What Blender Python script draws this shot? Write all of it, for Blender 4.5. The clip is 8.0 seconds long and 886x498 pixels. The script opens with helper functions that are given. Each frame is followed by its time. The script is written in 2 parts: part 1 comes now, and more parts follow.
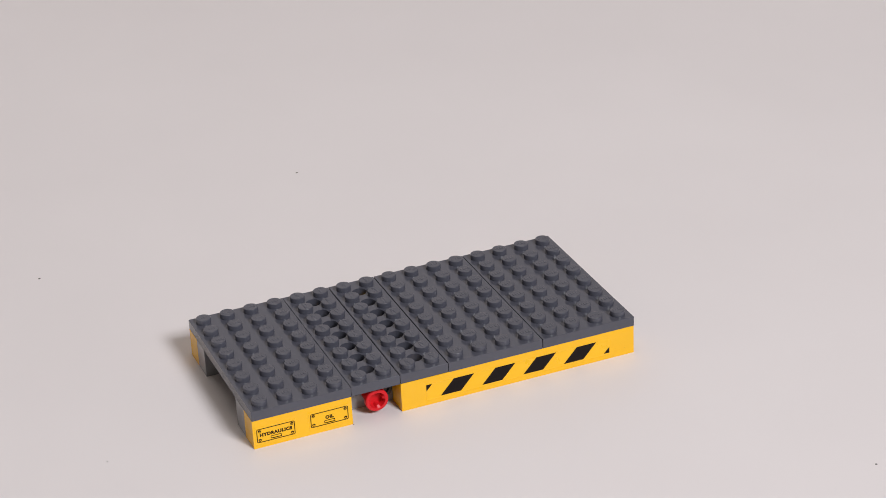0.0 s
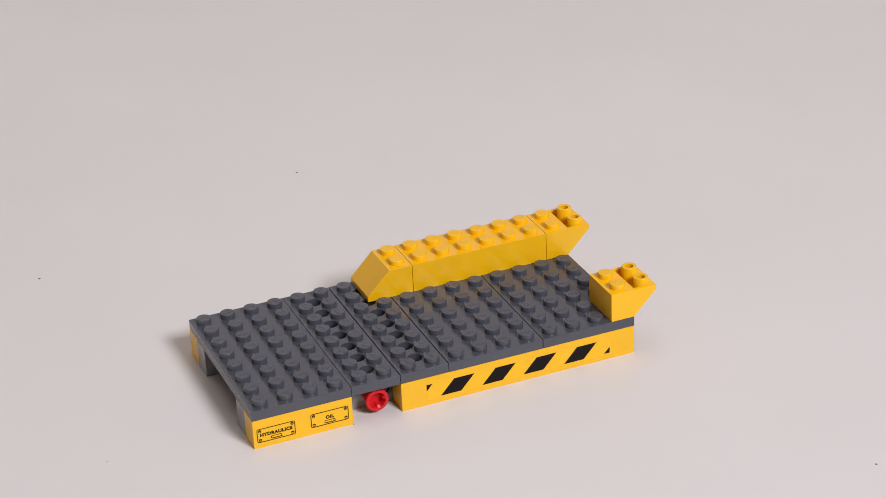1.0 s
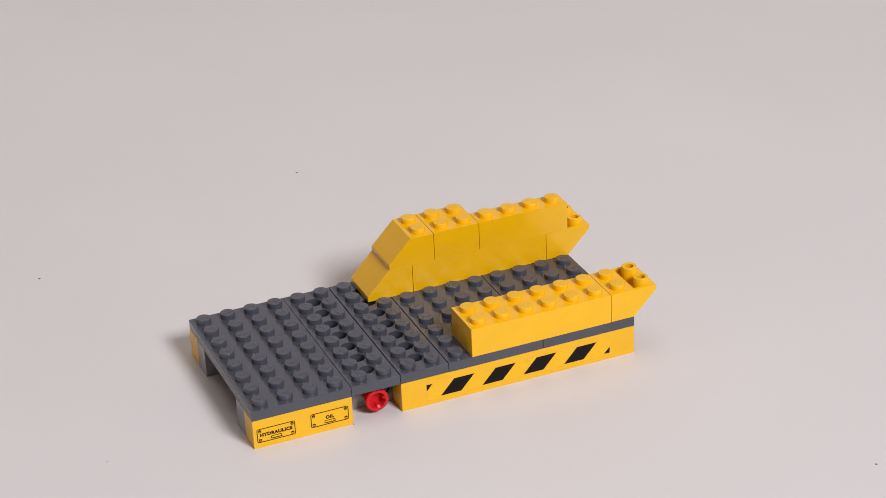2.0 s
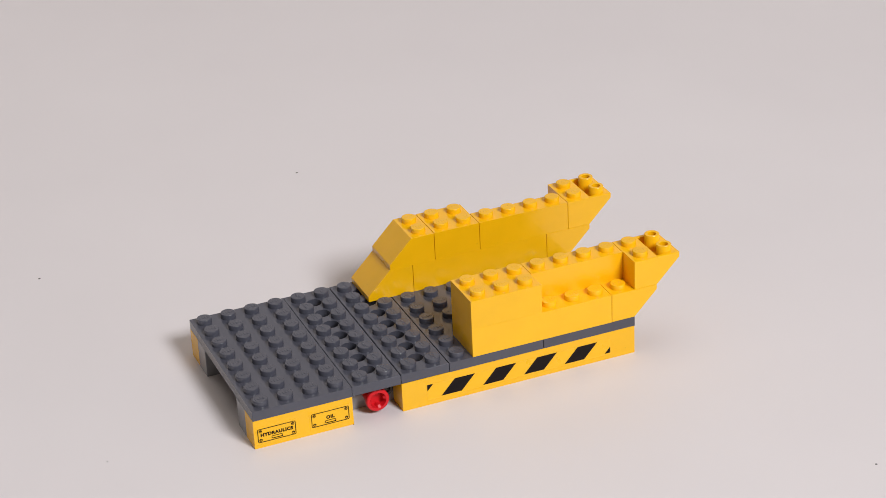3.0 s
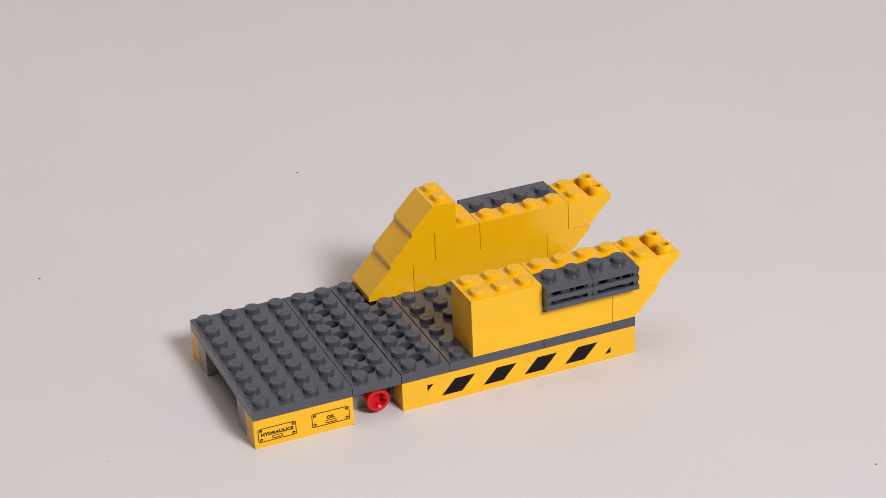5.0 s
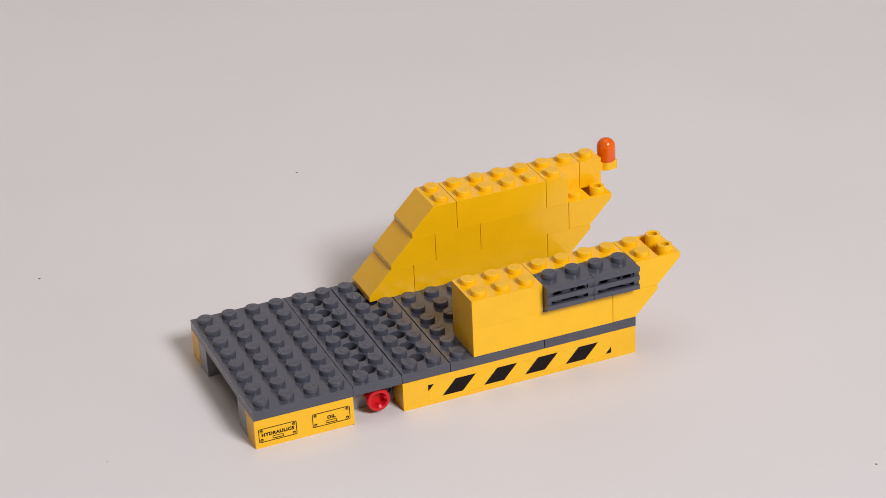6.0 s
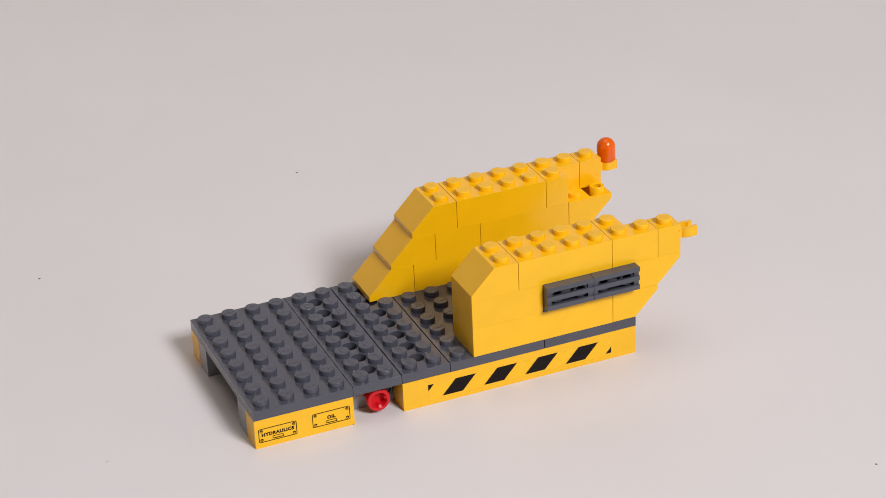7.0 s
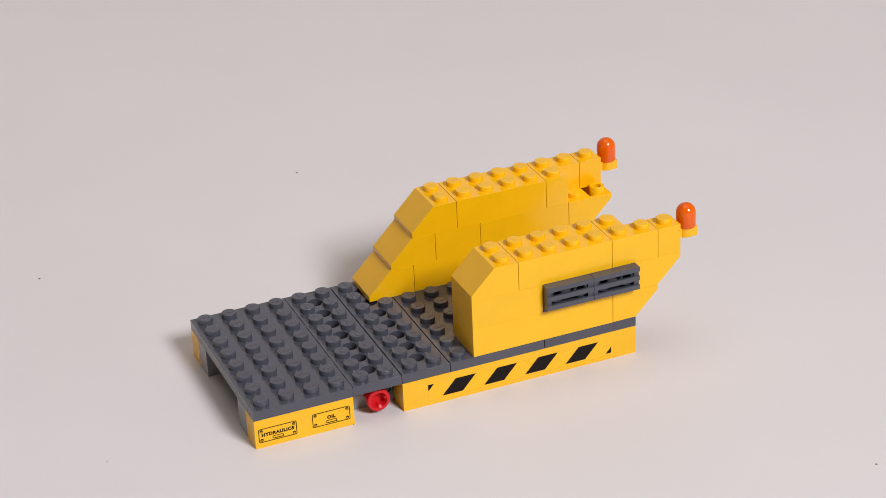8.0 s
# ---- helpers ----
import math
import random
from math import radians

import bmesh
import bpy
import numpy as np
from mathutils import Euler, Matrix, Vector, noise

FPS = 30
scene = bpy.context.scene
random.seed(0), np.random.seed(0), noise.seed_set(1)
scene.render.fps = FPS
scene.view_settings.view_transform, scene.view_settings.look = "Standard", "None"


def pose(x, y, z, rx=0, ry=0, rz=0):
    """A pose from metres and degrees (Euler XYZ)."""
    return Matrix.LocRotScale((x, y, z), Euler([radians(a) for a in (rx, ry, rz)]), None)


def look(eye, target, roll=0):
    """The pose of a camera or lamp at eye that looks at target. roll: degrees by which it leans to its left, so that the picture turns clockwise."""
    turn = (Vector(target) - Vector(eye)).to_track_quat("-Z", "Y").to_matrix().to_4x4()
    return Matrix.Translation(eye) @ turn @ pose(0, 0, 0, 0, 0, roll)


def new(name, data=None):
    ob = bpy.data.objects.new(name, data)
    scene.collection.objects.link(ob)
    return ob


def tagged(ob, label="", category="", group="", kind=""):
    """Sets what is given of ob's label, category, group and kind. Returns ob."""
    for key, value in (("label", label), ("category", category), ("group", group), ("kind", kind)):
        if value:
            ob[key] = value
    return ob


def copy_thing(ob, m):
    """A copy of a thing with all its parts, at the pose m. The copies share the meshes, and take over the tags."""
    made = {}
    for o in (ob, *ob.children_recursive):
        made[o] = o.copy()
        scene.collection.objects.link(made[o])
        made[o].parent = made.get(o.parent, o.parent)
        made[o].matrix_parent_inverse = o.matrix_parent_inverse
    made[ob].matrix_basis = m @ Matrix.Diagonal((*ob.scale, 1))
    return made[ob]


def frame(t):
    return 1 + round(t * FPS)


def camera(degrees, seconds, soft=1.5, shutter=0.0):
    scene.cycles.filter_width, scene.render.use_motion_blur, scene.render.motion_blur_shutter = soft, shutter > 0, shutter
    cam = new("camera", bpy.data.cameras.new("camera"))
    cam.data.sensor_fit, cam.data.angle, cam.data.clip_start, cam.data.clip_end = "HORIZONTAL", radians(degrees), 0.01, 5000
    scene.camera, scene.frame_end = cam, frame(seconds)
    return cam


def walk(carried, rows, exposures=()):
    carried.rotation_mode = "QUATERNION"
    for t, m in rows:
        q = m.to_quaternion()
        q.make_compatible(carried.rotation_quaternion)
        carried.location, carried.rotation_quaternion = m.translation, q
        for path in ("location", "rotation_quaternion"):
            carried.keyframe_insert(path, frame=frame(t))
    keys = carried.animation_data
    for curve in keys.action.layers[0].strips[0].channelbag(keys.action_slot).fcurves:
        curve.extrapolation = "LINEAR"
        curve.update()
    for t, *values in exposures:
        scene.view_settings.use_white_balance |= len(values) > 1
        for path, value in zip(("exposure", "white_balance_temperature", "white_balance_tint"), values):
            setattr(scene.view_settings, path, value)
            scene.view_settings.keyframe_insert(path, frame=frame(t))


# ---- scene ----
cam = camera(22.87, 8.0, soft=0.9)
EYE, AIM = (-0.14969, -0.54196, 0.35234), (0.02981, -0.08706, 0.10066)
FIRST, STEP = 2, 8            # ticks from the start to the first piece, and from piece to piece


def when(k):
    """The time at which piece k is set."""
    return (FIRST + STEP * k) / FPS


# stops by which each shot, one a piece, differs from the plain exposure
STOPS = [-0.03, -0.02, -0.07, -0.07, -0.05, -0.05, -0.07, -0.085, -0.08, -0.07, -0.06, -0.05, -0.02, -0.05, -0.085, -0.07,
         -0.05, -0.05, -0.05, -0.06, -0.07, -0.08, -0.085, -0.07, -0.02, -0.085, -0.07, -0.05, -0.02]
LEVELS = [(0.0, STOPS[0])]
for shot in range(28):
    LEVELS += [(when(shot) - 1 / FPS, STOPS[shot]), (when(shot), STOPS[shot + 1])]
LEVELS += [(8.0, STOPS[28])]
walk(cam, [(0.0, look(EYE, AIM, -2.84)), (8.0, look(EYE, AIM, -2.84))], LEVELS)

# ---- world and lights ----
world = bpy.data.worlds.new("studio_air")
scene.world = world
world.use_nodes = True
world.node_tree.nodes["Background"].inputs[0].default_value = (1.0, 0.92, 0.85, 1)
world.node_tree.nodes["Background"].inputs[1].default_value = 0.12


def softbox(name, eye, target, width, height, watts, tint):
    data = bpy.data.lights.new(name, "AREA")
    data.shape, data.size, data.size_y = "RECTANGLE", width, height
    data.energy, data.color = watts, tint
    ob = new(name, data)
    ob.matrix_world = look(eye, target)
    return ob


CENTRE = (0.06, 0.03, 0.0)
softbox("key_softbox", (0.60, -1.725, 1.543), CENTRE, 0.62, 0.62, 54.0, (0.985, 0.995, 1.05))
# Added unseen fill lamp overhead, warm so that the shaded sides lift and warm
softbox("overhead_fill", (0.10, 0.35, 2.1), (0.1, 0.35, 0.0), 1.5, 1.5, 9.4, (1.0, 0.925, 0.86))

# ---- materials ----


def nodes_of(name):
    mat = bpy.data.materials.new(name)
    mat.use_nodes = True
    nt = mat.node_tree
    return mat, nt, nt.nodes["Principled BSDF"]


def noise_node(nt, scale, detail=4.0, rough=0.6):
    co = nt.nodes.new("ShaderNodeTexCoord")
    n = nt.nodes.new("ShaderNodeTexNoise")
    n.inputs["Scale"].default_value = scale
    n.inputs["Detail"].default_value = detail
    n.inputs["Roughness"].default_value = rough
    nt.links.new(co.outputs["Object"], n.inputs["Vector"])
    return n


def ramp(nt, src, lo, hi, a=0.35, b=0.65):
    r = nt.nodes.new("ShaderNodeMapRange")
    r.inputs["From Min"].default_value, r.inputs["From Max"].default_value = a, b
    r.inputs["To Min"].default_value, r.inputs["To Max"].default_value = lo, hi
    nt.links.new(src, r.inputs["Value"])
    return r.outputs["Result"]


def bump(nt, src, bsdf, strength, distance):
    b = nt.nodes.new("ShaderNodeBump")
    b.inputs["Strength"].default_value, b.inputs["Distance"].default_value = strength, distance
    nt.links.new(src, b.inputs["Height"])
    nt.links.new(b.outputs["Normal"], bsdf.inputs["Normal"])


def plastic(name, colour, rough=0.12, spread=0.05, wear=0.04, gloss=0.5):
    """Moulded toy plastic: even colour with slight batch differences, handling smears and faint waviness."""
    mat, nt, p = nodes_of(name)
    info = nt.nodes.new("ShaderNodeObjectInfo")
    stain = noise_node(nt, 90.0, 5.0)
    fine = noise_node(nt, 900.0, 3.0)
    hsv = nt.nodes.new("ShaderNodeHueSaturation")
    hsv.inputs["Color"].default_value = (*colour, 1)
    add = nt.nodes.new("ShaderNodeMath")
    add.operation = "ADD"
    nt.links.new(ramp(nt, info.outputs["Random"], 1 - spread / 2, 1 + spread / 2, 0.0, 1.0), add.inputs[0])
    nt.links.new(ramp(nt, stain.outputs["Fac"], -wear / 2, wear / 2), add.inputs[1])
    grit = noise_node(nt, 620.0, 1.0, 0.3)      # rare specks of dust in the surface
    grit.noise_dimensions = "4D"
    nt.links.new(ramp(nt, info.outputs["Random"], 0.0, 40.0, 0.0, 1.0), grit.inputs["W"])
    dim = nt.nodes.new("ShaderNodeMath")
    dim.operation = "MULTIPLY"
    nt.links.new(add.outputs[0], dim.inputs[0])
    nt.links.new(ramp(nt, grit.outputs["Fac"], 1.0, 0.72, 0.78, 0.84), dim.inputs[1])
    nt.links.new(dim.outputs[0], hsv.inputs["Value"])
    nt.links.new(hsv.outputs["Color"], p.inputs["Base Color"])
    nt.links.new(ramp(nt, stain.outputs["Fac"], rough * 0.8, rough * 1.5), p.inputs["Roughness"])
    p.inputs["IOR"].default_value = 1.52
    p.inputs["Specular IOR Level"].default_value = gloss
    sag = noise_node(nt, 140.0, 1.0)
    both = nt.nodes.new("ShaderNodeMath")
    both.operation, both.inputs[1].default_value = "MULTIPLY_ADD", 1.6
    nt.links.new(sag.outputs["Fac"], both.inputs[0])
    nt.links.new(ramp(nt, fine.outputs["Fac"], 0.0, 0.25, 0.2, 0.8), both.inputs[2])
    bump(nt, both.outputs[0], p, 0.10, 0.00012)
    return mat


YELLOW = plastic("yellow_plastic", (0.91, 0.482, 0.004), 0.17, 0.05, 0.05)
GREY = plastic("dark_grey_plastic", (0.066, 0.067, 0.084), 0.15, 0.06, 0.10)
LIGHT_GREY = plastic("light_grey_plastic", (0.27, 0.27, 0.28), 0.14, 0.04, 0.06)
RED = plastic("red_plastic", (0.62, 0.012, 0.018), 0.38, gloss=0.25)
BLACK_PIN = plastic("black_plastic", (0.02, 0.02, 0.022), 0.3)
STICKER = plastic("yellow_sticker_film", (0.91, 0.490, 0.005), 0.30, 0.0, 0.03)
INK = plastic("black_print", (0.010, 0.007, 0.007), 0.45, 0.0, 0.1, 0.12)
INK_BROWN = plastic("brown_black_print", (0.022, 0.009, 0.003), 0.4, 0.0, 0.1, 0.15)


def lens_material(name, colour, clear):
    mat, nt, p = nodes_of(name)
    p.inputs["Base Color"].default_value = (*colour, 1)
    p.inputs["Transmission Weight"].default_value = clear
    p.inputs["IOR"].default_value = 1.5
    n = noise_node(nt, 300.0)
    nt.links.new(ramp(nt, n.outputs["Fac"], 0.08, 0.15), p.inputs["Roughness"])
    return mat


LENS = lens_material("clear_orange_plastic", (1.0, 0.155, 0.001), 0.28)
CORE = lens_material("cloudy_orange_plastic", (1.0, 0.10, 0.002), 0.2)


def paper_material():
    mat, nt, p = nodes_of("white_card")
    fibre, cloud = noise_node(nt, 1400.0, 6.0), noise_node(nt, 5.0, 3.0)
    mix = nt.nodes.new("ShaderNodeMix")
    mix.data_type = "RGBA"
    mix.inputs["A"].default_value = (0.695, 0.655, 0.650, 1)
    mix.inputs["B"].default_value = (0.720, 0.680, 0.675, 1)
    nt.links.new(ramp(nt, cloud.outputs["Fac"], 0.0, 1.0), mix.inputs["Factor"])
    nt.links.new(mix.outputs["Result"], p.inputs["Base Color"])
    nt.links.new(ramp(nt, fibre.outputs["Fac"], 0.42, 0.55), p.inputs["Roughness"])
    p.inputs["Specular IOR Level"].default_value = 0.3
    bump(nt, fibre.outputs["Fac"], p, 0.08, 0.0001)
    return mat


PAPER = paper_material()


def plaster(name, colour, rough=0.9):
    mat, nt, p = nodes_of(name)
    n = noise_node(nt, 12.0, 6.0)
    hsv = nt.nodes.new("ShaderNodeHueSaturation")
    hsv.inputs["Color"].default_value = (*colour, 1)
    nt.links.new(ramp(nt, n.outputs["Fac"], 0.94, 1.04), hsv.inputs["Value"])
    nt.links.new(hsv.outputs["Color"], p.inputs["Base Color"])
    p.inputs["Roughness"].default_value = rough
    bump(nt, n.outputs["Fac"], p, 0.2, 0.002)
    return mat


WALL = plaster("wall_paint", (0.47, 0.43, 0.385))
BOARD = plaster("floor_lino", (0.30, 0.27, 0.24), 0.5)
WOOD = plaster("table_laminate", (0.55, 0.50, 0.45), 0.45)
DUST = plaster("dust", (0.12, 0.11, 0.10))

# ---- mesh tools: all lengths in millimetres until finish() ----
MM = 0.001
U = 8.0      # stud pitch
BH = 9.7     # brick height
PH = 3.25    # plate height
GAP = 0.08   # clearance at every side


def mesh_of(name, bm, material, smooth=0.0):
    bmesh.ops.recalc_face_normals(bm, faces=bm.faces)
    bmesh.ops.scale(bm, vec=(MM, MM, MM), verts=bm.verts)
    me = bpy.data.meshes.new(name)
    bm.to_mesh(me)
    bm.free()
    me.materials.append(material)
    if smooth:
        me.polygons.foreach_set("use_smooth", [True] * len(me.polygons))
        me.set_sharp_from_angle(angle=radians(smooth))
    return me


def part(name, data, parent, place=None, label=""):
    ob = new(name, data)
    ob.parent = parent
    if place is not None:
        ob.matrix_basis = place
    return tagged(ob, label=label)


def at(x, y, z, rx=0, ry=0, rz=0):
    return pose(x * MM, y * MM, z * MM, rx, ry, rz)


def prism(points, length, axis):
    """A prism over a closed outline. axis 'y': outline in x, z; axis 'z': outline in x, y."""
    bm = bmesh.new()
    lay = (lambda a, b, c: (a, c, b)) if axis == "y" else (lambda a, b, c: (a, b, c))
    low, high = length
    ends = [[bm.verts.new(lay(a, b, c)) for a, b in points] for c in (low, high)]
    bm.faces.new(ends[0])
    bm.faces.new(ends[1])
    for i in range(len(points)):
        j = (i + 1) % len(points)
        bm.faces.new((ends[0][i], ends[0][j], ends[1][j], ends[1][i]))
    bmesh.ops.recalc_face_normals(bm, faces=bm.faces)
    return bm


def soften(bm, width=0.035, foot_too=False):
    """Rounds the edges; those of the foot stay sharper, as they come from the mould."""
    foot = min(v.co.z for v in bm.verts) + 0.001
    low = set() if foot_too else {e for e in bm.edges if all(v.co.z < foot for v in e.verts)}
    rest = [e for e in bm.edges if e not in low]
    bmesh.ops.bevel(bm, geom=rest, offset=width, segments=2, profile=0.6, affect="EDGES", clamp_overlap=True)
    return bm


def hollow(bm, depth=2.0):
    """Sinks the underside, as the real pieces are open below."""
    bm.normal_update()
    for f in [f for f in bm.faces if f.normal.z < -0.99 and f.calc_area() > 12]:
        bmesh.ops.inset_individual(bm, faces=[f], thickness=1.25)
        bmesh.ops.inset_individual(bm, faces=[f], thickness=0.02)
        for v in f.verts:
            v.co.z += depth
    return bm


def box(x0, x1, y0, y1, z0, z1, width=0.035):
    return soften(prism([(x0, y0), (x1, y0), (x1, y1), (x0, y1)], (z0, z1), "z"), width)


def lathe(profile, seg=32, closed=False):
    """Turns an outline of (radius, z) about the z axis."""
    bm = bmesh.new()
    rings = []
    for r, z in profile:
        if r < 1e-6:
            rings.append([bm.verts.new((0, 0, z))])
        else:
            rings.append([bm.verts.new((r * math.cos(2 * math.pi * k / seg), r * math.sin(2 * math.pi * k / seg), z)) for k in range(seg)])
    pairs = list(zip(rings, rings[1:])) + ([(rings[-1], rings[0])] if closed else [])
    for a, b in pairs:
        for k in range(seg):
            m = (k + 1) % seg
            if len(a) == 1:
                bm.faces.new((a[0], b[k], b[m]))
            elif len(b) == 1:
                bm.faces.new((a[k], a[m], b[0]))
            else:
                bm.faces.new((a[k], a[m], b[m], b[k]))
    return bm


def merge(*parts):
    """Joins several bmeshes into the first."""
    base = parts[0]
    for other in parts[1:]:
        seen = {v: base.verts.new(v.co) for v in other.verts}
        for f in other.faces:
            base.faces.new([seen[v] for v in f.verts])
        other.free()
    return base


def shifted(bm, x, y, z):
    bmesh.ops.translate(bm, vec=(x, y, z), verts=bm.verts)
    return bm


def holed_slab(length, width, height, holes, radius, cell=8.0, seg=32, mid=None):
    """A slab with a row of round holes right through it along its length, built of square cells round the holes."""
    bm = bmesh.new()
    c = 0.16
    x0, x1, y0, y1 = GAP, length - GAP, GAP, width - GAP
    mid = width / 2 if mid is None else mid
    h = min(cell / 2, mid - y0 - c, y1 - c - mid)
    quarter = seg // 4

    def sheet(z, flip):
        def quad(a, b, p, q):
            if b - a > 1e-4 and q - p > 1e-4:
                bm.faces.new([bm.verts.new(v) for v in ((a, p, z), (b, p, z), (b, q, z), (a, q, z))])
        xa, xb, ya, yb = x0 + c, x1 - c, y0 + c, y1 - c
        quad(xa, xb, ya, mid - h)
        quad(xa, xb, mid + h, yb)
        edge = xa
        for hx in holes:
            quad(edge, hx - cell / 2 + 0.0, mid - h, mid + h)
            edge = hx + cell / 2
            lo, hi = max(hx - cell / 2, xa), min(hx + cell / 2, xb)
            ring, rim = [], []
            for k in range(seg):
                a = 2 * math.pi * (k + 0.5) / seg - math.pi / 4
                ring.append(bm.verts.new((hx + radius * math.cos(a), mid + radius * math.sin(a), z)))
                side, u = divmod(k, quarter)
                w = (u + 0.5) / quarter
                px, py = [(hi, mid - h + 2 * h * w), (hi - (hi - lo) * w, mid + h), (lo, mid + h - 2 * h * w), (lo + (hi - lo) * w, mid - h)][side]
                rim.append(bm.verts.new((px, py, z)))
            corners = [bm.verts.new((px, py, z)) for px, py in ((hi, mid - h), (hi, mid + h), (lo, mid + h), (lo, mid - h))]
            for k in range(seg):
                m = (k + 1) % seg
                if m % quarter == 0:
                    bm.faces.new((ring[k], rim[k], corners[(m // quarter) % 4], rim[m], ring[m]))
                else:
                    bm.faces.new((ring[k], rim[k], rim[m], ring[m]))
        quad(edge, xb, mid - h, mid + h)

    sheet(0.0, True)
    sheet(height, False)
    for hx in holes:
        tube = lathe([(radius, 0.0), (radius, height)], seg)
        bmesh.ops.rotate(tube, verts=tube.verts, cent=(0, 0, 0), matrix=Matrix.Rotation(math.pi / seg - math.pi / 4, 3, "Z"))
        merge(bm, shifted(tube, hx, mid, 0))
    loops = []
    for inset, z in ((c, 0.0), (0.0, c), (0.0, height - c), (c, height)):
        loops.append([bm.verts.new(v) for v in ((x0 + inset, y0 + inset, z), (x1 - inset, y0 + inset, z), (x1 - inset, y1 - inset, z), (x0 + inset, y1 - inset, z))])
    for a, b in zip(loops, loops[1:]):
        for k in range(4):
            m = (k + 1) % 4
            bm.faces.new((a[k], a[m], b[m], b[k]))
    bmesh.ops.remove_doubles(bm, verts=bm.verts, dist=0.002)
    return bm


# ---- shared small meshes ----


def stud_bm(marked, relief=0.14):
    bm = lathe([(2.42, -0.05), (2.42, 1.50), (2.36, 1.62), (2.22, 1.70), (2.08, 1.70), (0.0, 1.70)], 28)
    if marked:
        for k, (w, tall) in enumerate(((0.42, 1.15), (0.55, 1.15), (0.62, 1.2), (0.62, 1.2))):
            x = -1.35 + 0.9 * k
            merge(bm, shifted(box(-w / 2, w / 2, -tall / 2, tall / 2, 0, relief, 0.03), x, 0, 1.68))
    return bm


STUD = {YELLOW: mesh_of("stud_yellow", stud_bm(True, 0.055), YELLOW, 40), GREY: mesh_of("stud_grey", stud_bm(True, 0.10), GREY, 40)}
STUD[LIGHT_GREY] = STUD[GREY]
TUBE = [(1.62, 0.0), (2.42, 0.0), (2.42, 1.85), (2.30, 2.0), (1.78, 2.0), (1.62, 1.84)]


def studs(thing, cells, z, mesh):
    for i, j in cells:
        part("stud", mesh, thing, at((i + 0.5) * U, (j + 0.5) * U, z))


def thing(name, label, category, group=""):
    return tagged(new(name), label, category, group)


# ---- kinds of pieces: origin at the lower corner with the least x and y ----


def brick(name, nx, ny, material, label, height=BH, cells=None, group=""):
    t = thing(name, label, "toy brick" if height > 5 else "toy plate", group)
    bm = hollow(box(GAP, nx * U - GAP, GAP, ny * U - GAP, 0.0, height - 0.01, 0.05 if material is YELLOW else 0.11))
    part("body", mesh_of("body", bm, material), t)
    studs(t, [(i, j) for i in range(nx) for j in range(ny)] if cells is None else cells, height, STUD[material])
    return t


def hole_plate(label, group):
    """Plate of two by eight studs with seven round holes down its middle."""
    t = thing("plate_with_holes", label, "toy plate", group)
    bm = holed_slab(8 * U, 2 * U, PH, [U * k for k in range(1, 8)], 2.45)
    bmesh.ops.rotate(bm, verts=bm.verts, cent=(0, 0, 0), matrix=Matrix.Rotation(math.pi / 2, 3, "Z"))
    part("body", mesh_of("body", shifted(bm, 2 * U, 0, 0), GREY), t)
    for i in range(2):
        for j in range(8):
            part("stud", STUD[GREY], t, at((i + 0.5) * U, (j + 0.5) * U, PH, 0, 0, 90))
    return t


def slope(label, group):
    """Roof piece that falls towards -x, with a low upright lip."""
    t = thing("slope_brick", label, "toy brick", group)
    bm = prism([(GAP, 0), (2 * U - GAP, 0), (2 * U - GAP, BH - 0.01), (U, BH - 0.01), (GAP, 1.7)], (GAP, 2 * U - GAP), "y")
    part("body", mesh_of("body", hollow(soften(bm, 0.11)), YELLOW), t)
    studs(t, [(1, 0), (1, 1)], BH, STUD[YELLOW])
    return t


def inverted_slope(label, group):
    """Overhanging piece that widens towards +x, open at its far upper end, where two tubes stand in a well."""
    t = thing("inverted_slope_brick", label, "toy brick", group)
    w, e, top = 2 * U, 1.2, BH - 0.01
    bm = bmesh.new()
    outline = [(GAP, 0), (U, 0), (w - GAP, BH - 1.7), (w - GAP, top), (GAP, top)]
    ends = [[bm.verts.new((a, y, b)) for a, b in outline] for y in (GAP, w - GAP)]
    for k in range(5):
        m = (k + 1) % 5
        if k != 3:
            bm.faces.new((ends[0][k], ends[0][m], ends[1][m], ends[1][k]))
    bm.faces.new(ends[0])
    bm.faces.new(ends[1])
    x0, x1 = U + 0.4, U + 4.9
    hole = [bm.verts.new(v) for v in ((x0, e, top), (x1, e, top), (x1, w - e, top), (x0, w - e, top))]
    rim = [ends[0][4], ends[0][3], ends[1][3], ends[1][4]]
    pit = [bm.verts.new((a, b, z)) for a, b, z in ((x0, e, 4.2), (x1, e, 6.8), (x1, w - e, 6.8), (x0, w - e, 4.2))]
    for k in range(4):
        m = (k + 1) % 4
        bm.faces.new((rim[k], rim[m], hole[m], hole[k]))
        bm.faces.new((hole[k], hole[m], pit[m], pit[k]))
    bm.faces.new(pit)
    bmesh.ops.recalc_face_normals(bm, faces=bm.faces)
    sharp = [ed for ed in bm.edges if ed.calc_face_angle(0) > 0.3]
    bmesh.ops.bevel(bm, geom=sharp, offset=0.14, segments=2, profile=0.6, affect="EDGES", clamp_overlap=True)
    part("body", mesh_of("body", hollow(bm), YELLOW), t)
    studs(t, [(0, 0), (0, 1)], BH, STUD[YELLOW])
    tube = mesh_of("hollow_stud", lathe([(1.35, -5.0), (2.45, -5.0), (2.45, 1.75), (2.32, 1.92), (1.50, 1.92), (1.35, 1.78)], 28, True), YELLOW, 40)
    for j in range(2):
        part("hollow_stud", tube, t, at(1.5 * U + 0.35, (j + 0.5) * U, BH))
    return t


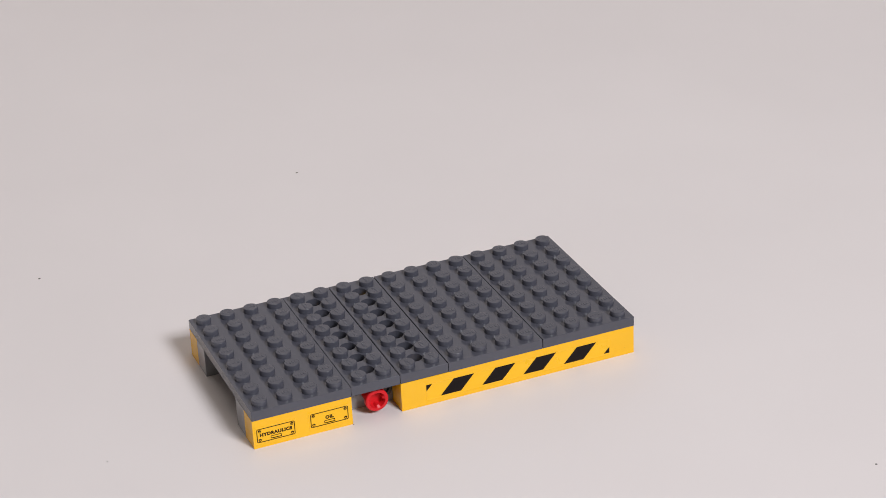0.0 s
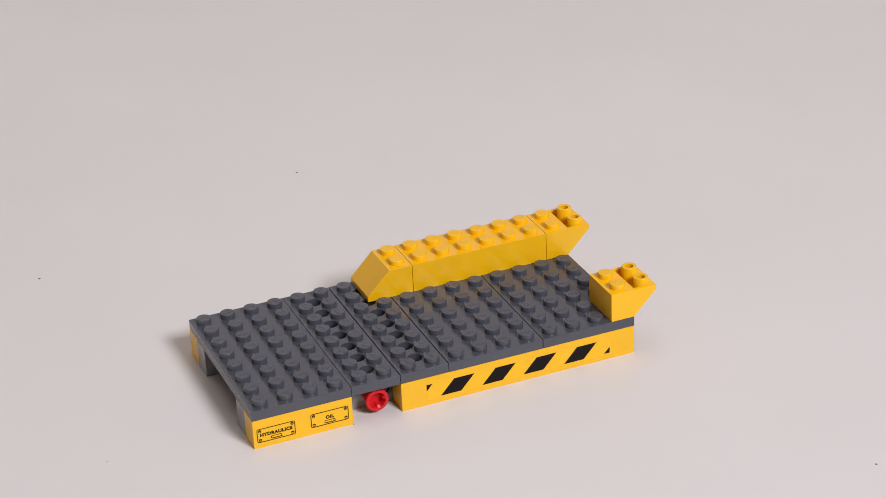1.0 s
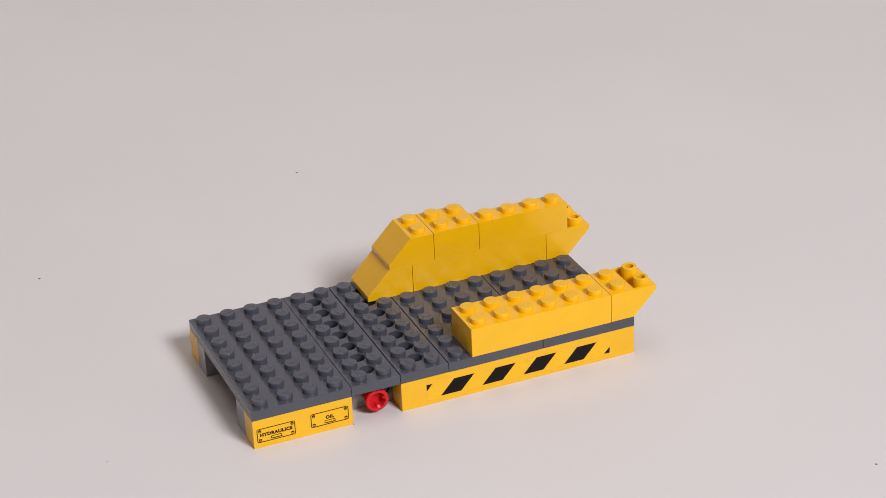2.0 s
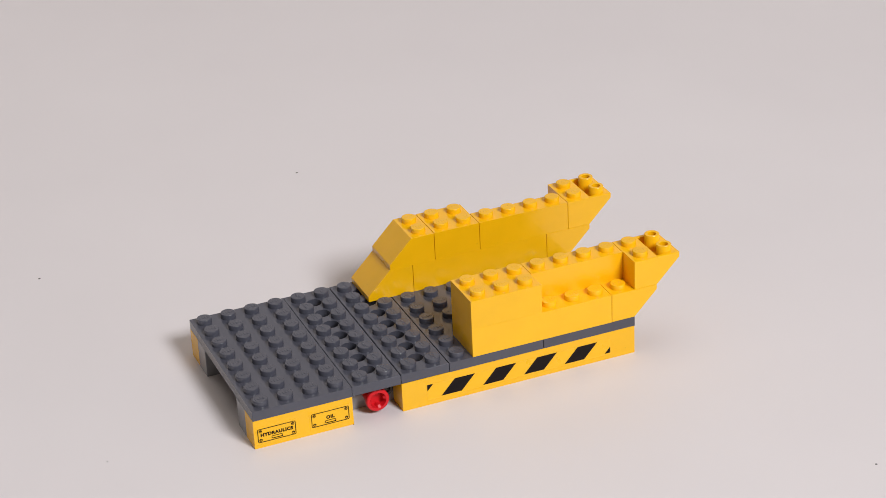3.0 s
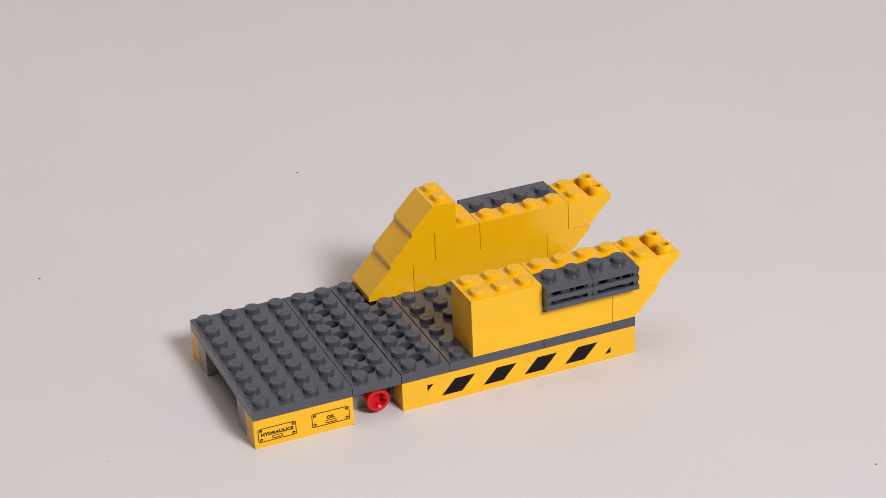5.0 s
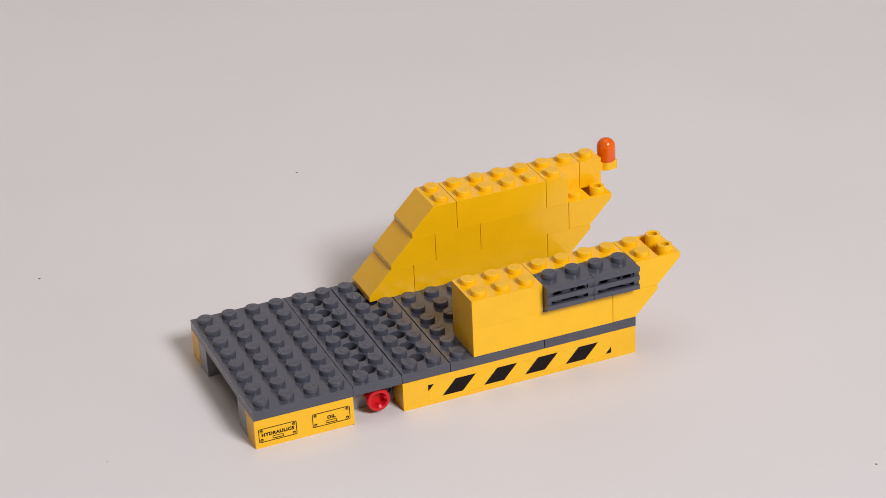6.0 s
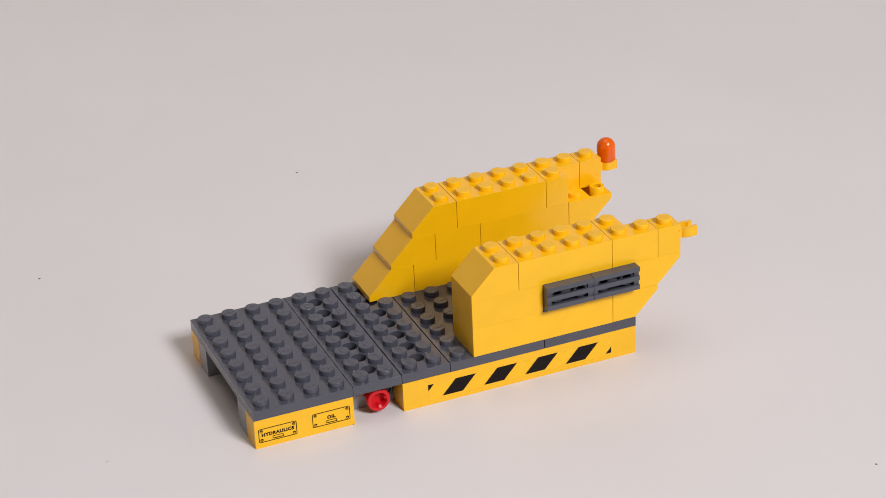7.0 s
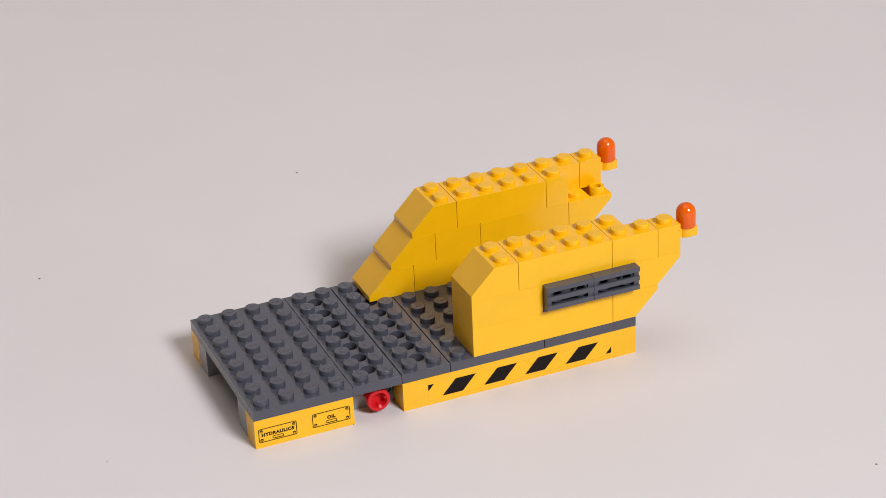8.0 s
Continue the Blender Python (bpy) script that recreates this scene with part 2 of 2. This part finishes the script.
def corner_brick(label, group, low):
    """L-shaped brick over three studs; the free cell is at low y or at high y."""
    t = thing("corner_brick", label, "toy brick", group)
    g, w, u = GAP, 2 * U, U
    pts = [(g, g), (u - g, g), (u - g, u + g), (w - g, u + g), (w - g, w - g), (g, w - g)] if low else \
          [(g, g), (w - g, g), (w - g, u - g), (u - g, u - g), (u - g, w - g), (g, w - g)]
    part("body", mesh_of("body", hollow(soften(prism(pts, (0, BH - 0.01), "z"), foot_too=True)), YELLOW), t)
    studs(t, [(0, 0), (0, 1), (1, 1 if low else 0)], BH, STUD[YELLOW])
    return t


def clip_brick(label, group):
    """One-stud brick with an open clip on its +x side that grips an upright bar."""
    t = thing("clip_brick", label, "toy brick", group)
    part("body", mesh_of("body", hollow(box(GAP, U - GAP, GAP, U - GAP, 0, BH - 0.01)), YELLOW), t)
    studs(t, [(0, 0)], BH, STUD[YELLOW])
    pts, n = [], 14
    cx, cy, gape = U + 3.9, U / 2, radians(38)
    for k in range(n + 1):
        a = gape + (2 * math.pi - 2 * gape) * k / n
        pts.append((cx + 1.62 * math.cos(a), cy + 1.62 * math.sin(a)))
    tips, wide = [], radians(63)
    for k in range(n + 1):
        a = 2 * math.pi - wide - (2 * math.pi - 2 * wide) * k / n
        tips.append((max(U - 0.3, cx + 2.95 * math.cos(a)), cy + 2.75 * math.sin(a)))
    ends = [[(cx + 2.85, cy + k * 1.25), (cx + 2.85, cy + k * 2.45)] for k in (-1, 1)]
    outline = pts + ends[0] + tips + ends[1][::-1]
    part("clip", mesh_of("clip", prism(outline, (3.6, 6.85), "z"), YELLOW, 30), t, label="small open yellow clip")
    neck = box(U - 0.4, U + 1.6, cy - 1.9, cy + 1.9, 3.7, 6.75, 0.1)
    part("neck", mesh_of("neck", neck, YELLOW), t)
    return t


def beacon(label, group):
    """Warning lamp: a clear bullet-shaped dome on a short bar; origin at the bar's foot."""
    t = thing("beacon_lamp", label, "toy lamp", group)
    outer = [(3.05, 0.0), (3.15, 0.25), (3.15, 4.7)]
    outer += [(3.15 * math.cos(a), 4.7 + 3.15 * math.sin(a)) for a in (radians(d) for d in range(12, 90, 12))] + [(0.0, 7.85)]
    bm = lathe([(0.0, 0.0)] + outer, 40)
    part("dome", mesh_of("dome", bm, LENS, 50), t, at(0, 0, 3.35), "clear orange bullet-shaped dome")
    core = [(0.0, 0.05), (1.45, 0.05), (1.45, 4.9), (1.2, 5.8), (0.7, 6.3), (0.0, 6.45)]
    part("core", mesh_of("core", lathe(core, 32), CORE, 50), t, at(0, 0, 3.35), "cloudy orange-red core inside the dome")
    part("bar", mesh_of("bar", lathe([(0.0, 0.0), (1.35, 0.0), (1.55, 0.2), (1.55, 3.4), (0.0, 3.4)], 24), LENS, 40), t)
    return t


SIDE_Z = 5.9   # height of the side sockets


def side_stud_brick(label, group, front):
    """Grey brick of four studs with four round sockets, each with a tube that stands out of one long side."""
    t = thing("side_stud_brick", label, "toy brick", group)
    bm = holed_slab(4 * U, BH - 0.01, U, [U * (k + 0.5) for k in range(4)], 1.62, mid=SIDE_Z)
    bmesh.ops.rotate(bm, verts=bm.verts, cent=(0, 0, 0), matrix=Matrix.Rotation(math.pi / 2, 3, "X"))
    part("body", mesh_of("body", shifted(bm, 0, U, 0), GREY), t)
    studs(t, [(k, 0) for k in range(4)], BH, STUD[GREY])
    tube = mesh_of("side_tube", lathe(TUBE, 28), GREY, 40)
    core = mesh_of("socket_floor", lathe([(0.0, 0.0), (1.62, 0.0), (1.62, 0.4), (0.0, 0.4)], 24), GREY, 40)
    for k in range(4):
        x = (k + 0.5) * U
        part("side_tube", tube, t, at(x, GAP if front else U - GAP, SIDE_Z, 90 if front else -90))
        part("socket_floor", core, t, at(x, 4.5, SIDE_Z, 90))
    return t


def grille(label, group):
    """Vent tile, face towards -z of its pose turned outwards: three rails over four cross bars. Origin at its back's lower corner, face at -y."""
    t = thing("grille_tile", label, "toy tile", group)
    long, g = 2 * U, 0.06
    rail = mesh_of("rail", box(g, long - g, -3.2, -2.35, 0.0, 1.6, 0.08), GREY)
    for z in (0.08, 3.18, 6.28):
        part("rail", rail, t, at(0, 0, z))
    for x0, x1 in ((0.08, 1.75), (14.25, 15.92)):
        part("end_bar", mesh_of("end_bar", box(x0, x1, -2.45, 0.0, 0.3, 7.7, 0.05), GREY), t)
    for z in (0.12, 6.99):
        part("flange", mesh_of("flange", box(0.1, long - 0.1, -2.5, 0.0, z, z + 0.85, 0.04), GREY), t)
    return t


# ---- the place ----


def slab(name, x0, x1, y0, y1, z0, z1, material, label, category):
    bm = prism([(x0, y0), (x1, y0), (x1, y1), (x0, y1)], (z0, z1), "z")
    return tagged(new(name, mesh_of(name, bm, material)), label, category, kind="structure")


slab("floor", -2000, 2400, -2400, 2600, -850, -750, BOARD, "plain brownish studio floor", "floor")
slab("ceiling", -2000, 2400, -2400, 2600, 2300, 2400, WALL, "plain off-white studio ceiling", "ceiling")
slab("wall_north", -2000, 2400, 2600, 2700, -750, 2300, WALL, "plain off-white studio wall", "wall")
slab("wall_south", -2000, 2400, -2500, -2400, -750, 2300, WALL, "plain off-white studio wall", "wall")
slab("wall_west", -2100, -2000, -2400, 2600, -750, 2300, WALL, "plain off-white studio wall", "wall")
slab("wall_east", 2400, 2500, -2400, 2600, -750, 2300, WALL, "plain off-white studio wall", "wall")

table = thing("table", "pale laminate table under the white card", "table")
part("tabletop", mesh_of("tabletop", box(-900, 1100, -700, 1300, -30, -1.2, 2), WOOD), table)
leg = mesh_of("leg", box(-30, 30, -30, 30, -750, -30, 3), WOOD)
for lx, ly in ((-840, -640), (1040, -640), (-840, 1240), (1040, 1240)):
    part("leg", leg, table, at(lx, ly, 0))


def backdrop():
    """One sheet of card that lies on the table and rises in a long curve at its far end."""
    bm = bmesh.new()
    line = [(-650.0, 0.0)] + [(-600.0 + 100 * k, 0.0) for k in range(15)]
    line += [(800 + 400 * math.sin(a), 400 - 400 * math.cos(a)) for a in (radians(6 * k) for k in range(1, 16))]
    line += [(1200.0, 700.0), (1200.0, 1200.0)]
    grid = [[bm.verts.new((x, y, z)) for x in (-850, -400, 100, 600, 1050)] for y, z in line]
    under = [[bm.verts.new((v.co.x, v.co.y + (1.0 if v.co.z > 300 else 0), v.co.z - 1.0)) for v in row] for row in grid]
    for rows in (grid, under):
        for a, b in zip(rows, rows[1:]):
            for k in range(4):
                bm.faces.new((a[k], a[k + 1], b[k + 1], b[k]))
    for a, b in ((grid[0], under[0]), (grid[-1], under[-1])):
        for k in range(4):
            bm.faces.new((a[k], a[k + 1], b[k + 1], b[k]))
    for k in (0, 4):
        for m in range(len(grid) - 1):
            bm.faces.new((grid[m][k], grid[m + 1][k], under[m + 1][k], under[m][k]))
    return tagged(new("backdrop", mesh_of("backdrop", bm, PAPER, 60)), "smooth white card sheet swept up behind the model", "backdrop", kind="structure")


backdrop()

# ---- the standing base of the model ----
base = []    # pieces that stand from the start


def stands(t, x, y, z):
    base.append((t, at(x, y, z)))
    return t


G1 = "dark grey plates of the deck"
plate = brick("plate", 4, 8, GREY, "dark grey studded plastic plate on yellow bricks", PH, group=G1)
stands(plate, 0.07, 0, BH)
stands(copy_thing(plate, at(0, 0, 0)), 8 * U + 0.09, 0, BH)
stands(copy_thing(plate, at(0, 0, 0)), 12 * U + 0.14, 0, BH)
perforated = hole_plate("dark grey studded plate with a row of round holes", G1)
stands(perforated, 4 * U + 0.02, 0, BH)
stands(copy_thing(perforated, at(0, 0, 0)), 6 * U + 0.06, 0, BH)

hatch_brick = stands(brick("brick", 4, 1, YELLOW, "yellow brick with printed oil and hydraulics hatches", cells=[]), 0, 0, 0)
stands(brick("brick", 4, 1, YELLOW, "plain yellow brick under the grey deck", cells=[]), 0, 7 * U, 0)
stripe_brick = stands(brick("brick", 10, 1, YELLOW, "long yellow brick with black hazard stripes", cells=[]), 6 * U, 0, 0)
stands(brick("brick", 10, 1, YELLOW, "long plain yellow brick under the grey deck", cells=[]), 6 * U, 7 * U, 0)
beam = stands(brick("beam", 16, 1, LIGHT_GREY, "long light grey plastic beam under the deck", cells=[]), 0, U, 0)
stands(copy_thing(beam, at(0, 0, 0)), 0, 6 * U, 0)


def bush():
    """Red round connector with a wide rim and a notched bore; its axis lies along y."""
    t = thing("round_connector", "red round plastic connector under the deck", "toy connector")
    seg = 64

    def bore(k):
        a = 2 * math.pi * k / seg
        d = abs((a - radians(8) + math.pi / 4) % (math.pi / 2) - math.pi / 4)
        return 1.9 if d < 0.17 else (2.15 if d < 0.27 else 2.62)
    bm = bmesh.new()
    rows = []
    for z, r in ((3.2, 0), (5.3, 0), (5.9, -1), (5.9, 3.45), (5.65, 3.72), (4.5, 3.72), (4.2, 3.45), (4.1, 2.95), (0.0, 2.95)):
        ring = []
        for k in range(seg):
            a = 2 * math.pi * k / seg
            rr = r if r > 0 else (bore(k) if r == 0 else max(bore(k), 2.7))
            ring.append(bm.verts.new((rr * math.cos(a), rr * math.sin(a), z)))
        rows.append(ring)
    for a, b in zip(rows, rows[1:]):
        for k in range(seg):
            m = (k + 1) % seg
            bm.faces.new((a[k], a[m], b[m], b[k]))
    bm.faces.new(rows[0])
    bm.faces.new(rows[-1])
    part("rim", mesh_of("rim", bm, RED, 35), t)
    return t


base.append((bush(), at(5 * U + 0.75, 7.6, 5.05, 90)))
pin = thing("pin", "small black plastic pin in the grey beam", "toy pin")
part("head", mesh_of("head", lathe([(0.0, 0.0), (2.4, 0.0), (2.4, 1.6), (2.1, 1.9), (1.2, 1.9), (1.1, 1.2), (0.0, 1.2)], 24), BLACK_PIN, 40), pin)
base.append((pin, at(45.2, 8.0, 5.4, 90)))

# ---- prints on the base ----


def flat(name, points, y0, y1, material, parent, label=""):
    """A thin film with its outline in x, z on a front face."""
    return part(name, mesh_of(name, prism(points, (y0, y1), "y"), material), parent, label=label)


def line_frame(x0, x1, z0, z1, w, r):
    """A rounded rectangle drawn as a line: outer and inner outlines."""
    bm = bmesh.new()
    loops = []
    for inset in (0.0, w):
        pts = []
        for cx, cz, a0 in ((x1 - r, z1 - r, 0), (x0 + r, z1 - r, 90), (x0 + r, z0 + r, 180), (x1 - r, z0 + r, 270)):
            for k in range(5):
                a = radians(a0 + 22.5 * k)
                pts.append((cx + (r - inset) * math.cos(a), cz + (r - inset) * math.sin(a)))
        loops.append(pts)
    n = len(loops[0])
    v = [[bm.verts.new((x, y, z)) for x, z in loop] for loop in loops for y in (-0.03, 0.03)]
    for k in range(n):
        m = (k + 1) % n
        bm.faces.new((v[0][k], v[0][m], v[2][m], v[2][k]))
        bm.faces.new((v[1][k], v[1][m], v[3][m], v[3][k]))
        bm.faces.new((v[0][k], v[0][m], v[1][m], v[1][k]))
        bm.faces.new((v[2][k], v[2][m], v[3][m], v[3][k]))
    return bm


def lettering(words, size, wide, parent, place):
    """Printed capitals, size high in the font's measure and wide across in all."""
    cu = bpy.data.curves.new("words", "FONT")
    cu.body, cu.size, cu.align_x, cu.align_y = words, size, "CENTER", "CENTER"
    cu.offset, cu.extrude, cu.resolution_u = size * 0.058, 0.03, 4
    cu.space_character = 1.12
    tmp = bpy.data.objects.new("words", cu)
    scene.collection.objects.link(tmp)
    me = bpy.data.meshes.new_from_object(tmp.evaluated_get(bpy.context.evaluated_depsgraph_get()))
    bpy.data.objects.remove(tmp)
    xs = [v.co.x for v in me.vertices]
    stretch = wide / (max(xs) - min(xs))
    me.transform(Matrix.Diagonal((MM * stretch, MM, MM, 1)))
    me.materials.clear()
    me.materials.append(INK_BROWN)
    part("lettering", me, parent, place, "bold dark printed capitals")


def hatch(x0, z0, words, size, wide):
    """A hatch print: rounded outline, four screws, a handle and a word."""
    w, h = 12.2, 4.75
    sheet = flat("sticker", [(x0 - 0.5, z0 - 0.5), (x0 + w + 0.5, z0 - 0.5), (x0 + w + 0.5, z0 + h + 0.5), (x0 - 0.5, z0 + h + 0.5)],
                 GAP - 0.04, GAP + 0.05, STICKER, hatch_brick, "yellow sticker printed with a hatch")
    y = GAP - 0.06
    part("outline", mesh_of("outline", line_frame(x0, x0 + w, z0, z0 + h, 0.24, 0.5), INK_BROWN), sheet, at(0, y, 0))
    screw = mesh_of("screw", merge(line_frame(-0.5, 0.5, -0.5, 0.5, 0.17, 0.48), shifted(box(-0.42, 0.42, -0.03, 0.03, -0.14, 0.14, 0.01), 0.1, 0, 0.1)), INK_BROWN)
    for sx in (x0 + 0.95, x0 + w - 0.95):
        for sz in (z0 + 0.85, z0 + h - 0.85):
            part("screw", screw, sheet, at(sx, y, sz))
    grip = merge(line_frame(-1.75, 1.75, -0.48, 0.48, 0.2, 0.35), shifted(box(-1.5, 1.7, -0.03, 0.03, -0.12, 0.12, 0.01), 0.1, 0, -0.42))
    part("handle", mesh_of("handle", grip, INK_BROWN), sheet, at(x0 + w * 0.5, y, z0 + 1.05))
    lettering(words, size, wide, sheet, at(x0 + w * 0.5, y, z0 + h * 0.52, 90))


hatch(1.2, 1.85, "HYDRAULICS", 1.5, 10.3)
hatch(18.4, 2.35, "OIL", 1.5, 2.7)


def clipped_stripe(a, b, lo, hi, z0, z1, lean):
    """A leaning stripe from a to b along its foot, cut off at lo and hi."""
    pts = [(a, z0), (b, z0), (b + lean, z1), (a + lean, z1)]
    for limit, keep in ((lo, 1), (hi, -1)):
        out = []
        for p, q in zip(pts, pts[1:] + pts[:1]):
            dp, dq = keep * (p[0] - limit), keep * (q[0] - limit)
            if dp >= 0:
                out.append(p)
            if dp * dq < 0:
                k = dp / (dp - dq)
                out.append((p[0] + k * (q[0] - p[0]), p[1] + k * (q[1] - p[1])))
        pts = out
    return pts


X0 = 6 * U
film_strip = flat("sticker", [(8.3, 1.7), (71.3, 1.7), (71.3, 7.2), (8.3, 7.2)], GAP - 0.04, GAP + 0.05, STICKER, stripe_brick, "yellow sticker with slanted black stripes")
for k in range(-1, 5):
    a = 13.05 + 14.05 * k
    pts = clipped_stripe(a, a + 6.8, 8.4, 71.2, 2.2, 7.15, 4.6)
    if len(pts) > 2:
        flat("stripe", pts, GAP - 0.09, GAP - 0.03, INK, film_strip)

# ---- the pieces that are set one after another ----
YB = "yellow bricks of the two side walls"
GB = "grey vent pieces of the side walls"
L1, L2, L3 = BH + PH, 2 * BH + PH, 3 * BH + PH


def wall_pieces():
    """Each piece with its place, in the order in which they are set."""
    out_slope = inverted_slope("yellow overhanging slope brick with two hollow tubes", YB)
    long6 = brick("brick", 6, 2, YELLOW, "long yellow brick with twelve studs", group=YB)
    ramp45 = slope("yellow roof-slope brick at a wall's sloping end", YB)
    square = brick("brick", 2, 2, YELLOW, "square yellow brick with four studs", group=YB)
    narrow = brick("brick", 4, 1, YELLOW, "narrow yellow brick with one row of studs", group=YB)
    three = brick("brick", 3, 2, YELLOW, "yellow brick with six studs", group=YB)
    eight = brick("brick", 4, 2, YELLOW, "yellow brick with eight studs on a wall's top", group=YB)
    back_sockets = side_stud_brick("dark grey brick with four side sockets", GB, False)
    front_sockets = side_stud_brick("dark grey brick with four side sockets", GB, True)
    vent = grille("dark grey slatted vent tile on a yellow wall", GB)
    clip_piece = clip_brick("small yellow brick with a side clip", YB)
    lamp = beacon("clear orange beacon lamp in a yellow clip", "orange beacon lamps")
    used = set()

    def again(t):
        if t not in used:
            used.add(t)
            return t
        return copy_thing(t, at(0, 0, 0))

    def on(t, col, row, z, rz=0):
        return again(t), at(col * U, row * U, z, 0, 0, rz)

    return [
        on(out_slope, 15, 6, L1), on(long6, 9, 6, L1), on(ramp45, 7, 6, L1),
        on(out_slope, 15, 0, L1), on(long6, 9, 0, L1),
        on(ramp45, 8, 6, L2), on(square, 10, 6, L2), on(narrow, 12, 6, L2), on(out_slope, 16, 6, L2),
        on(three, 9, 0, L2), on(narrow, 12, 1, L2), on(out_slope, 16, 0, L2),
        on(back_sockets, 12, 7, L2),
        (again(vent), at(16 * U, 8 * U, L2 + 1.8, 0, 0, 180)), (again(vent), at(14 * U, 8 * U, L2 + 1.8, 0, 0, 180)),
        on(front_sockets, 12, 0, L2),
        (again(vent), at(14 * U, 0, L2 + 1.8)), (again(vent), at(12 * U, 0, L2 + 1.8)),
        on(ramp45, 9, 6, L3), on(eight, 11, 6, L3),
        on(corner_brick("yellow corner brick stepping a wall's top back", YB, True), 15, 6, L3),
        on(clip_piece, 17, 7, L3), (again(lamp), at(18 * U + 3.9, 7.5 * U, L3 + 3.28)),
        on(ramp45, 9, 0, L3), on(eight, 11, 0, L3),
        on(corner_brick("yellow corner brick stepping a wall's top back", YB, False), 15, 0, L3),
        on(clip_piece, 17, 0, L3), (again(lamp), at(18 * U + 3.9, 0.5 * U, L3 + 3.28)),
    ]


placed = wall_pieces()


def spare_place(k, m):
    """Where piece k lies on the card, beside the model, before it is set."""
    turn = m.to_quaternion().to_matrix().to_4x4()
    return at(330 + 62 * (k % 4), -150 + 34 * (k // 4), 0.02) @ turn


# ---- specks on the card ----


def specks():
    rng = random.Random(4)
    for x, y, r in ((-32.3, 139.8, 0.42), (-41.8, 13.6, 0.24), (160.6, -89.8, 0.36), (76.8, 179.1, 0.4), (-70, 60, 0.2), (9.5, 205.0, 0.13), (31.9, -0.35, 0.2)):
        bm = bmesh.new()
        bmesh.ops.create_icosphere(bm, subdivisions=2, radius=r)
        for v in bm.verts:
            v.co *= rng.uniform(0.75, 1.25)
            v.co.z = max(-0.02, v.co.z * 0.4)
        ob = tagged(new("dust_speck", mesh_of("dust_speck", bm, DUST)), "tiny dark dust speck on the white card", "dust", "dust specks")
        ob.matrix_world = at(x, y, 0.02)


specks()

# ---- movement: the pieces are set one by one, and each push shifts the model a little ----
NUDGES = [(1, 0.08), (8, 0.24), (17, 0.34), (20, 0.50)]    # piece, millimetres moved along the deck by then


def nudge(k):
    reach = 0.0
    for n, mm in NUDGES:
        if k >= n:
            reach = mm
    return at(reach, -0.5 * reach, 0)


def motions():
    for t, m in base:
        rows = [(0.0, m)]
        for n, _ in NUDGES:
            rows += [(when(n) - 1 / FPS, nudge(n - 1) @ m), (when(n), nudge(n) @ m)]
        walk(t, rows + [(8.0, nudge(99) @ m)])
    for k, (t, m) in enumerate(placed):
        away = spare_place(k, m)
        rows = [(0.0, away), (when(k) - 1 / FPS, away), (when(k), nudge(k) @ m)]
        for n, _ in NUDGES:
            if n > k:
                rows += [(when(n) - 1 / FPS, nudge(n - 1) @ m), (when(n), nudge(n) @ m)]
        walk(t, rows + [(8.0, nudge(99) @ m)])


motions()
